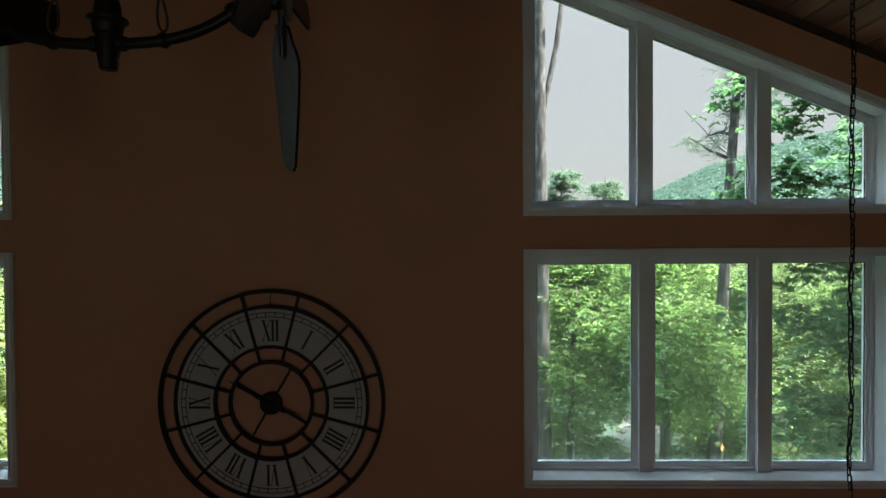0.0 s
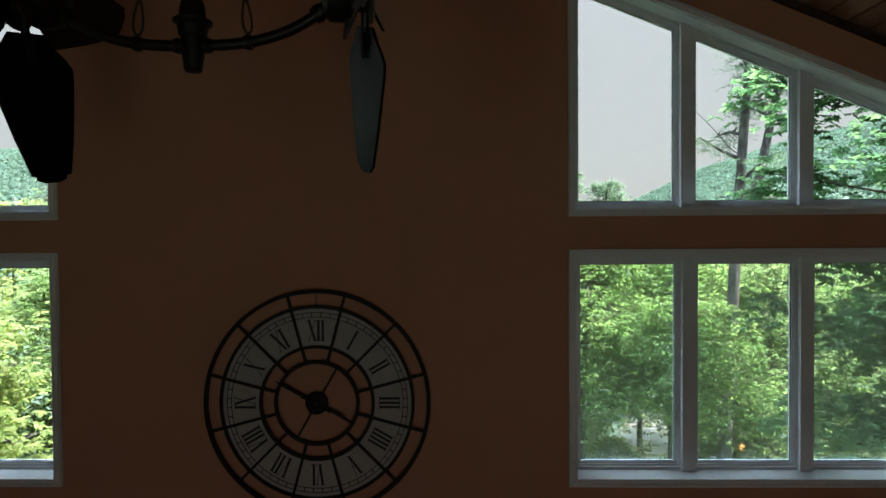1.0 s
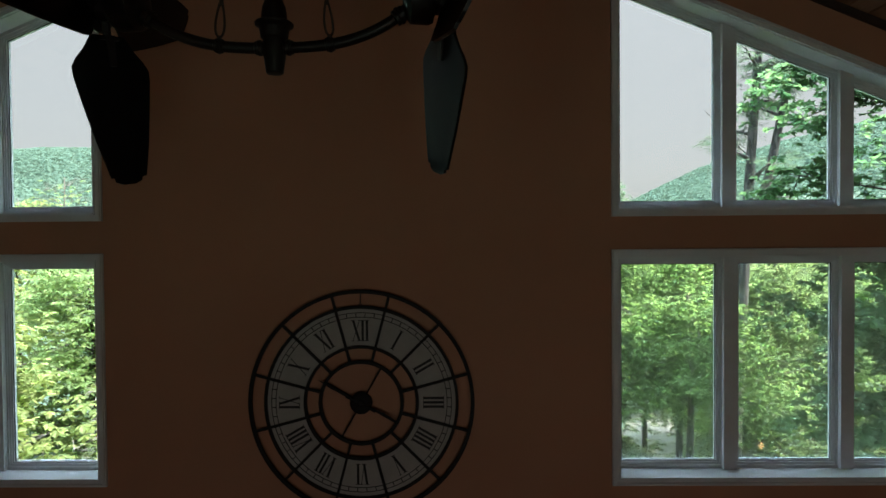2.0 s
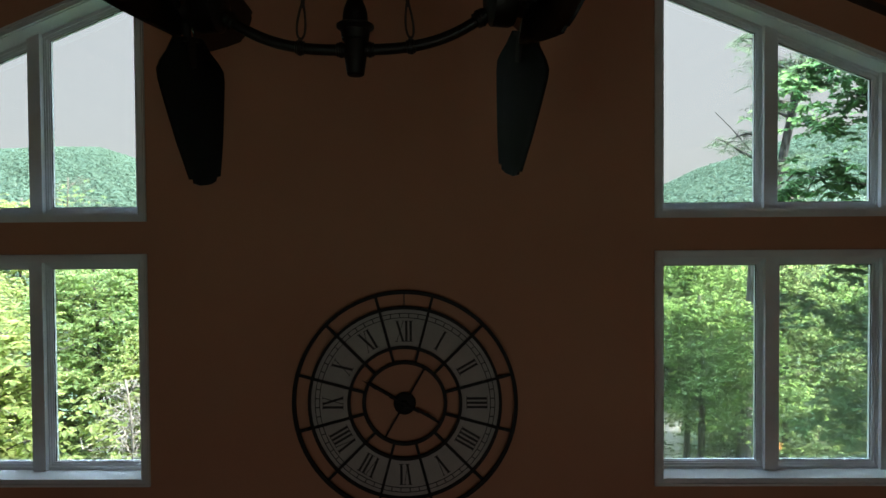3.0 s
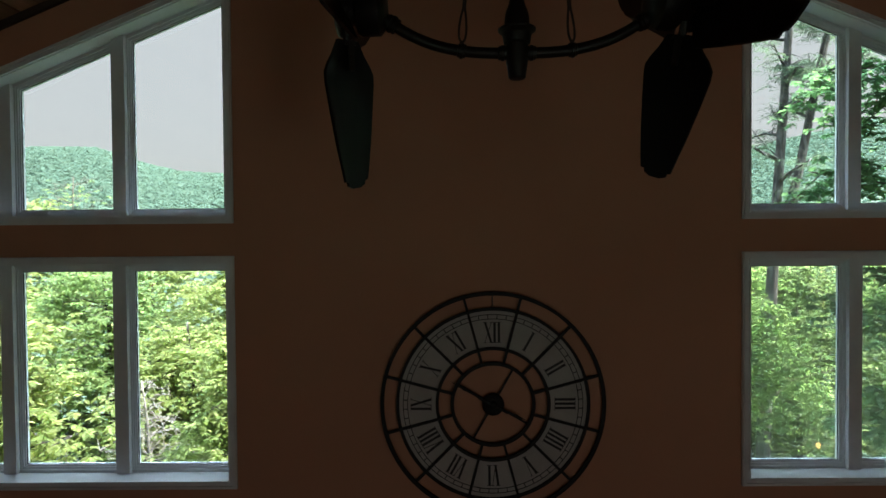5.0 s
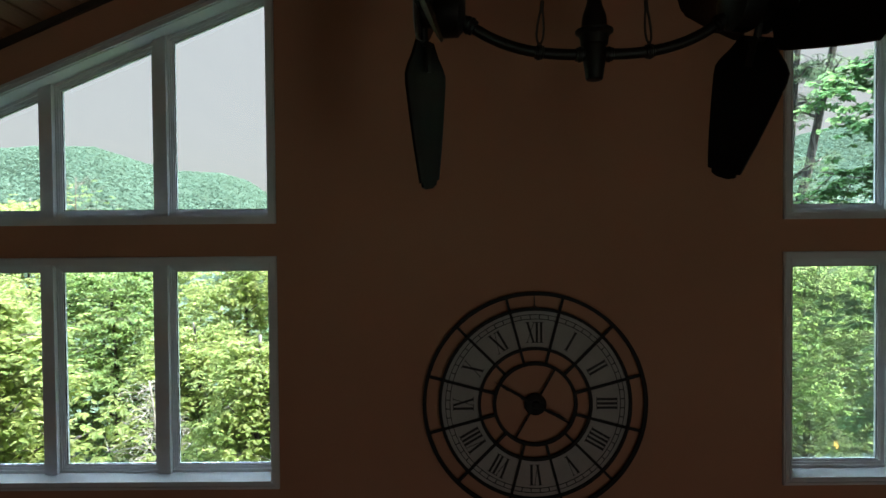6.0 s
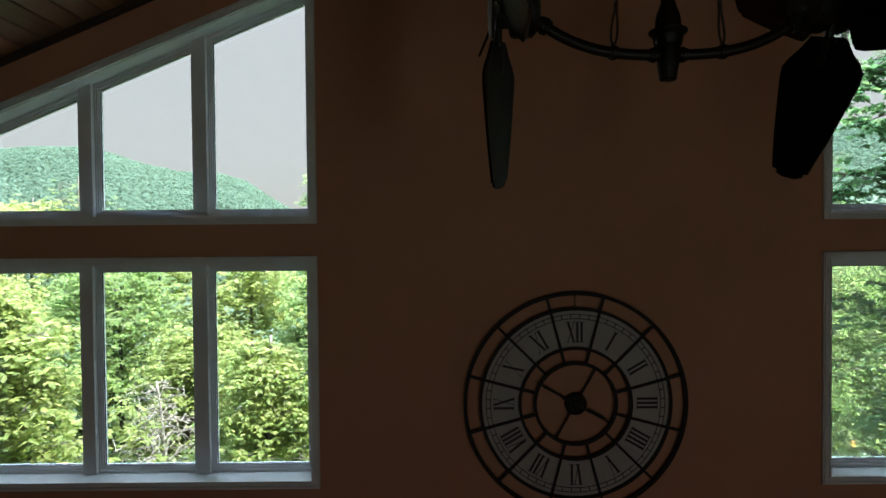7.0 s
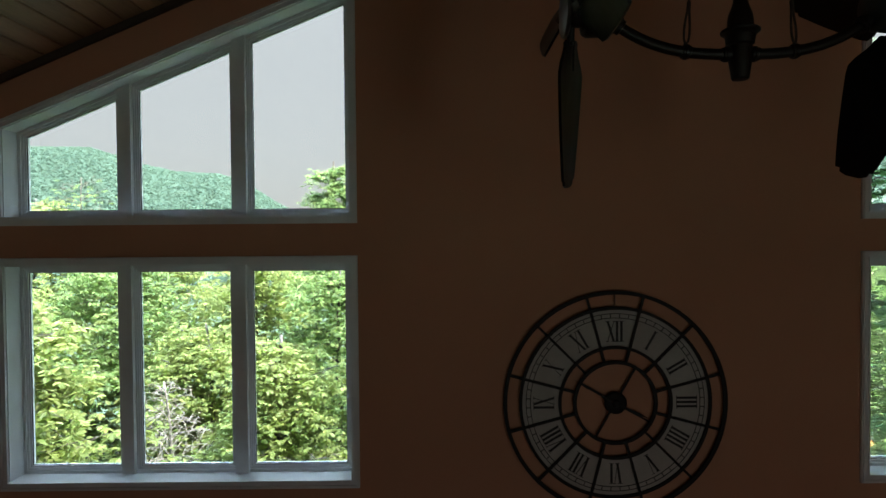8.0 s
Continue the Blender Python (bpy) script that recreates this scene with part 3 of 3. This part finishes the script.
lathe(bm, [(0.012, 0.84), (0.02, 0.855), (0.026, 0.875), (0.024, 0.895), (0.013, 0.912), (0.003, 0.916)], 20)
smooth(part("bulb", bm, BULB, lamp_thing, "glowing warm bulb"))

# ---- outdoors: ground, hill and woods ----


RIDGE_T = (-3.0, -1.2, -0.9, -0.68, -0.58, -0.50, -0.44, -0.37, -0.33, -0.27, -0.2, 0.0, 0.2, 0.3, 0.41, 0.46, 0.54, 0.7, 1.2, 3.0)
RIDGE_H = (0.10, 0.12, 0.135, 0.148, 0.142, 0.116, 0.104, 0.100, 0.088, 0.05, 0.02, 0.005, 0.02, 0.055, 0.103, 0.117, 0.142, 0.175, 0.18, 0.12)


def hill_z(x, y):
    """Height of the land: a bench below the house, a valley, then wooded ridges to either side of a gap."""
    near = -5.2 - 0.10 * min(max(y - 8, 0), 52)
    if y < 60:
        return near
    t = x / y
    k = min(max((y - 90) / 370, 0), 1)
    k = k * k * (3 - 2 * k)
    ridge = float(np.interp(t, RIDGE_T, RIDGE_H)) * 460 + 12 + 2.5 * noise.noise((x * 0.012, y * 0.012, 3.0))
    return near + ridge * k


bm = bmesh.new()
xs = [v * abs(v) ** 1.5 for v in np.linspace(-13.5, 13.5, 111)]
ys = [-60, -30, -12, 0, 2, 4, 6, 8, 10, 12, 14, 17, 20, 24, 28, 34, 40, 48, 60, 75, 90, 110, 135, 160, 190, 220, 250, 280, 310, 340, 370, 400, 430, 460, 500, 560, 650, 900, 1500, 3000]
grid = [[bm.verts.new((x, y, hill_z(x, y) + 0.25 * noise.noise((x * 0.3, y * 0.3, 0)))) for x in xs] for y in ys]
for a, b in zip(grid, grid[1:]):
    for i in range(len(xs) - 1):
        bm.faces.new((a[i], a[i + 1], b[i + 1], b[i]))
tagged(smooth(part("ground", bm, GROUND), 180), "leafy sloping woodland ground reaching the ridge", "ground", kind="structure")
bm = bmesh.new()
box(bm, -HALF - 0.15, HALF + 0.15, REAR - 0.15, THICK - 0.05, -5.6, FLOOR - 0.2)
tagged(part("foundation", bm, SIDING), "grey house foundation below the room", "foundation", kind="structure")
bm = bmesh.new()
path = [(6.6 + 0.32 * i, 17.0 + i * 0.8) for i in range(16)]
v = [[bm.verts.new((x + w, y, hill_z(x + w, y) + 0.32)) for w in (-1.2, 1.2)] for x, y in path]
for a, b in zip(v, v[1:]):
    bm.faces.new((a[0], a[1], b[1], b[0]))
tagged(part("driveway", bm, DRIVE), "pale gravel drive between the trees", "driveway", kind="structure")


def mesh_object(name, verts, faces, mat, parent=None):
    me = bpy.data.meshes.new(name)
    me.from_pydata(verts, [], faces)
    me.materials.append(mat)
    ob = new(name, me)
    if parent:
        ob.parent = parent
    return ob


def far_woods():
    """Leafy crowns packed over the ridges and the valley floor: loose domes of foliage sprays, joined."""
    r = np.random.RandomState(5)
    spots = []
    for i in range(38000):
        y = 225 + 250 * r.rand() ** 0.9 if i % 10 else r.uniform(110, 225)
        x = y * r.uniform(0.2, 0.95) * (1 if r.rand() < 0.5 else -1)
        spots.append((x, y, hill_z(x, y) - 0.2))
    sprays = 12
    n = len(spots) * sprays
    size = np.repeat(r.uniform(0.9, 2.0, (len(spots), 1)), sprays, 0)
    d = r.randn(n, 3)
    d[:, 2] = np.abs(d[:, 2]) * 0.8
    d /= np.linalg.norm(d, axis=1, keepdims=True)
    c = np.repeat(np.array(spots), sprays, 0) + d * size * [1, 1, 0.85]
    u = np.cross(d, r.randn(n, 3))
    u /= np.linalg.norm(u, axis=1, keepdims=True)
    w = np.cross(d, u) + r.randn(n, 3) * 0.35
    k = size * r.uniform(0.32, 0.6, (n, 1))
    verts = np.stack([c - u * k, c + w * k * 0.7, c + u * k, c - w * k * 0.7], 1).reshape(-1, 3)
    i = np.arange(n)[:, None] * 4
    ob = mesh_object("distant_forest", verts.tolist(), np.concatenate([i + [0, 1, 2], i + [0, 2, 3]]).tolist(), LEAF_HAZED)
    return tagged(ob, "sunlit green forest covering the distant ridges, tinted bluish for haze", "forest", kind="stuff")


far_woods()


# half outlines of a leaf: along its rib, and across
KITE = ((0.5, 0.31),)
OVAL = ((0.30, 0.24), (0.70, 0.27))
LOBED = ((0.08, 0.40), (0.36, 0.22), (0.60, 0.50), (0.68, 0.18))
BLADE_OF_PINE = ((0.5, 0.06),)
ROSETTE = 5


def leaves(r, tips, size, half):
    """Leaves in rosettes round the twig tips, spread flat and drooping, each folded along its rib."""
    c = np.repeat(tips, ROSETTE, 0)
    n = len(c)
    turn = np.tile(np.arange(ROSETTE) * 2 * math.pi / ROSETTE, len(tips)) + np.repeat(r.uniform(0, 6.3, len(tips)), ROSETTE) + r.randn(n) * 0.3
    d = np.stack([np.cos(turn), np.sin(turn), r.uniform(-0.75, 0.25, n)], 1)
    d /= np.linalg.norm(d, axis=1, keepdims=True)
    s = np.cross(d, r.randn(n, 3) * 0.30 + [0, 0, 1])
    s /= np.linalg.norm(s, axis=1, keepdims=True) + 1e-9
    up = np.cross(s, d)
    w = size * r.uniform(0.65, 1.3, (n, 1))
    c = c + d * w * 0.12
    shape = [(0, 0)] + list(half) + [(1, 0)] + [(a, -b) for a, b in half[::-1]]
    v = np.stack([c + w * (d * a + s * b + up * (0.22 * abs(b) - 0.16 * a * a)) for a, b in shape], 1).reshape(-1, 3)
    i = np.arange(n)[:, None] * len(shape)
    return v, np.concatenate([i + [0, k, k + 1] for k in range(1, len(shape) - 1)])


def tree(name, label, at, height, spread, crown_from, mat, seed, count=16000, size=0.13, bark=None, trunk=0.14, lean=(0, 0), bushy=1.0, forks=(), limbs=22, category="tree", group="trees round the house", half=KITE, flare=False):
    """A tapered trunk, limbs with twigs, and a crown of single leaves gathered in sprays along them."""
    r = np.random.RandomState(seed)
    ob = thing(name, label, category, at, group)
    bark = bark or DARKBARK
    top = Vector((lean[0], lean[1], height))
    pts, rad = [], []
    for i in range(13):
        f = i / 12
        wob = 0.10 * math.sin(f * 5 + seed) * f
        pts.append(top * f + Vector((wob, wob * 0.6, 0)))
        rad.append(trunk * (1.25 - 0.35 * min(f * 8, 1)) * (1 - 0.8 * f) + 0.012)
    bm = bmesh.new()
    tube(bm, pts, rad, 12)
    smooth(part("trunk", bm, bark, ob), 180)

    def on(f):
        i = min(int(f * 12), 11)
        return pts[i].lerp(pts[i + 1], f * 12 - i)

    bm = bmesh.new()
    sprays = []
    for f0, end, fat in forks:
        a, b = on(f0), Vector(end)
        tube(bm, [a, a.lerp(b, 0.3) + Vector((0.05, 0, -0.1)), a.lerp(b, 0.65), b], [fat, fat * 0.85, fat * 0.7, fat * 0.45], 9)
    for k in range(limbs):
        f = crown_from + (0.97 - crown_from) * (k + r.rand()) / limbs
        a = on(f)
        if k % 2 and forks and forks[0][2] > 0.08:
            a = on(forks[0][0]).lerp(Vector(forks[0][1]), r.uniform(0.45, 1.0))
        ang = k * 2.4 + r.uniform(-0.4, 0.4)
        g = (f - crown_from) / (1 - crown_from)
        reach = spread * ((0.45 + 0.62 * math.sin(math.pi * min(0.12 + g * 0.95, 1))) if flare else (1.08 - 0.75 * g ** 1.6)) * r.uniform(0.65, 1.1)
        out = Vector((math.cos(ang), math.sin(ang), 0))
        b = a + out * reach * 0.5 + Vector((0, 0, reach * r.uniform(0.1, 0.35)))
        c = a + out * reach + Vector((0, 0, reach * r.uniform(0.05, 0.4)))
        rr = trunk * 0.3 * (1 - 0.6 * g)
        tube(bm, [a, b, c], [rr, rr * 0.6, 0.008], 6)
        for j in range(7):
            u = r.uniform(0.25, 1.0)
            p = a.lerp(b, u * 2) if u < 0.5 else b.lerp(c, u * 2 - 1)
            e = p + Vector(r.randn(3) * [1, 1, 0.6]) * reach * 0.24
            tube(bm, [p, p.lerp(e, 0.5) + Vector((0, 0, 0.04)), e], [rr * 0.35 + 0.004, 0.007, 0.004], 4)
            sprays += [e, p.lerp(e, 0.5)]
        sprays.append(c)
    part("limbs", bm, bark, ob)
    if count:
        cen = np.array([s[:] for s in sprays])
        n = count // ROSETTE
        pick = cen[r.randint(0, len(cen), n)]
        rad = spread * 0.15 * bushy
        off = r.randn(n, 3) * [rad, rad, rad * 0.26]
        off[:, 2] -= (off[:, 0] ** 2 + off[:, 1] ** 2) * 0.30 / rad
        v, f = leaves(r, pick + off, size, half)
        mesh_object("crown", v.tolist(), f.tolist(), mat, ob)
    return ob


def g(x, y):
    return hill_z(x, y) - 0.1


SUNNY = "sunlit yellow-green broadleaf tree below the windows"
FRESH = "fresh green broadleaf tree below the windows"
# to the west: big-leaved trees close by, smaller leaves further off
WEST = ((-10.3, 9.4, 6.6, 2.4, LEAF_BRIGHT, 0.175, 19000), (-13.6, 10.5, 6.8, 2.6, LEAF_BRIGHT, 0.19, 13000), (-4.0, 7.9, 5.6, 1.9, LEAF_BRIGHT, 0.105, 26000), (-1.6, 9.5, 6.0, 2.2, LEAF_BRIGHT, 0.11, 20000),
        (-7.4, 13.6, 5.6, 2.2, LEAF_BRIGHT, 0.12, 24000), (-11.0, 16.0, 7.6, 3.0, LEAF_FRESH, 0.14, 26000), (-7.2, 17.5, 8.0, 3.0, LEAF_BRIGHT, 0.14, 28000), (-4.0, 15.0, 7.4, 2.7, LEAF_FRESH, 0.13, 24000),
        (-15.8, 15.5, 8.0, 3.1, LEAF_BRIGHT, 0.16, 20000), (-0.6, 17.0, 7.6, 3.0, LEAF_FRESH, 0.14, 18000), (-19.5, 15.0, 8.4, 3.2, LEAF_BRIGHT, 0.17, 16000),
        (-12.5, 22.0, 9.4, 3.7, LEAF_BRIGHT, 0.17, 20000), (-6.5, 24.0, 9.6, 3.7, LEAF_FRESH, 0.17, 18000), (-18.4, 23.0, 10.7, 4.0, LEAF_BRIGHT, 0.18, 18000), (-25.0, 25.0, 10.8, 4.2, LEAF_BRIGHT, 0.2, 9000), (0.0, 26.0, 9.8, 3.8, LEAF_BRIGHT, 0.2, 6000))
for i, (x, y, h, sp, mat, size, count) in enumerate(WEST):
    tree("broadleaf_tree", SUNNY if mat == LEAF_BRIGHT else FRESH, (x, y, g(x, y)), h, sp, 0.10, mat, 20 + i, count=count, size=size, trunk=0.10, half=OVAL if size > 0.172 else KITE, limbs=26, bark=BARK)
# to the east: layered woodland
EAST = ((3.3, 8.9, 7.4, 2.0, 0.54, LEAF_MID, 0.085, 34000), (4.7, 7.6, 6.3, 1.7, 0.68, LEAF_MID, 0.08, 16000), (6.0, 11.6, 7.4, 2.4, 0.46, LEAF_MID, 0.10, 30000), (8.6, 12.0, 7.4, 2.6, 0.28, LEAF_FRESH, 0.10, 28000),
        (3.6, 14.5, 7.6, 2.7, 0.28, LEAF_FRESH, 0.12, 24000), (12.0, 13.0, 7.6, 2.8, 0.28, LEAF_MID, 0.12, 22000), (7.2, 18.0, 8.4, 3.1, 0.34, LEAF_BRIGHT, 0.13, 24000), (11.5, 20.0, 9.0, 3.3, 0.28, LEAF_BRIGHT, 0.15, 20000),
        (16.5, 18.5, 9.2, 3.4, 0.28, LEAF_MID, 0.15, 17000), (4.0, 23.0, 8.9, 3.3, 0.28, LEAF_MID, 0.16, 16000), (15.0, 26.0, 10.2, 3.9, 0.28, LEAF_BRIGHT, 0.18, 14000), (21.5, 24.0, 10.6, 4.0, 0.28, LEAF_MID, 0.2, 12000), (9.0, 29.0, 10.0, 3.9, 0.28, LEAF_MID, 0.2, 12000))
for i, (x, y, h, sp, low, mat, size, count) in enumerate(EAST):
    tree("broadleaf_tree", "green broadleaf tree in the woodland below the house", (x, y, g(x, y)), h, sp, low, mat, 60 + i, count=count, size=size, trunk=0.10)
# tall forked trunk, the leaning pine, the dark maple, a rounded far tree
tree("forked_tree", "tall pale grey bare trunk forked high up", (2.53, 7.6, g(2.53, 7.6)), 17, 1.6, 0.85, LEAF_MID, 90, count=2500, trunk=0.205, bark=BARK, lean=(0.05, 0), forks=((0.545, (0.85, 0.2, 14.5), 0.055),), limbs=8)
tree("leaning_pine", "tall forked slender pine with sparse branches beyond the maple", (6.1, 9.2, g(6.1, 9.2)), 15.5, 1.0, 0.52, NEEDLE, 91, count=16000, size=0.10, half=BLADE_OF_PINE, trunk=0.17, bark=BARK, lean=(0.95, 0.2), limbs=30, bushy=0.6, forks=((0.44, (1.9, 0, 13.6), 0.10), (0.585, (-0.45, 0, 10.0), 0.012)))
tree("maple_tree", "dense deep green maple close to the window", (6.85, 4.3, g(6.85, 4.3)), 11.6, 2.25, 0.36, LEAF_DEEP, 92, count=30000, size=0.115, half=LOBED, trunk=0.10, limbs=44, bushy=0.62, flare=True)
tree("bare_shrub", "pale leafless shrub among green trees", (-7.6, 11.4, g(-7.6, 11.4)), 4.3, 1.3, 0.3, LEAF_BRIGHT, 93, count=0, trunk=0.05, bark=TWIG, limbs=60, category="shrub")
tree("distant_oak", "rounded green oak rising above the nearer crowns", (-7.0, 32.0, g(-7, 32)), 14.2, 2.4, 0.4, LEAF_FRESH, 94, count=24000, size=0.17, trunk=0.2)
tree("brown_tree", "half-bare brownish tree before the ridge", (-17.5, 25.0, g(-17.5, 25)), 12.0, 3.0, 0.3, LEAF_FRESH, 95, count=900, size=0.15, trunk=0.06, bark=GREYTWIG, limbs=90)
for i, (x, y, h, sp) in enumerate(((11.2, 56.0, 19.0, 3.2), (16.4, 60.0, 18.6, 3.8))):
    tree("distant_pine", "bushy pale green pine below the ridge", (x, y, g(x, y)), h, sp, 0.35, NEEDLE, 97 + i, count=26000, size=0.22, trunk=0.2)
# sunlit undergrowth between the trunks
BUSHES = ((5.2, 14.0, 2.3, 1.3), (2.6, 10.8, 3.0, 1.5), (3.4, 12.2, 3.2, 1.6), (8.2, 13.6, 3.3, 1.7), (8.8, 14.6, 3.4, 1.7), (10.6, 11.0, 3.0, 1.5), (12.6, 15.6, 3.4, 1.8), (7.8, 9.4, 2.6, 1.3), (9.4, 8.0, 2.6, 1.3), (-6.2, 10.6, 2.8, 1.3), (-8.8, 10.2, 2.4, 1.2))
for i, (x, y, h, sp) in enumerate(BUSHES):
    tree("bush", "low sunlit yellow-green bush on the slope", (x, y, g(x, y)), h, sp, 0.12, LEAF_BRIGHT, 120 + i, count=11000, size=0.09, trunk=0.03, limbs=14, category="bush", group="bushes below the windows")
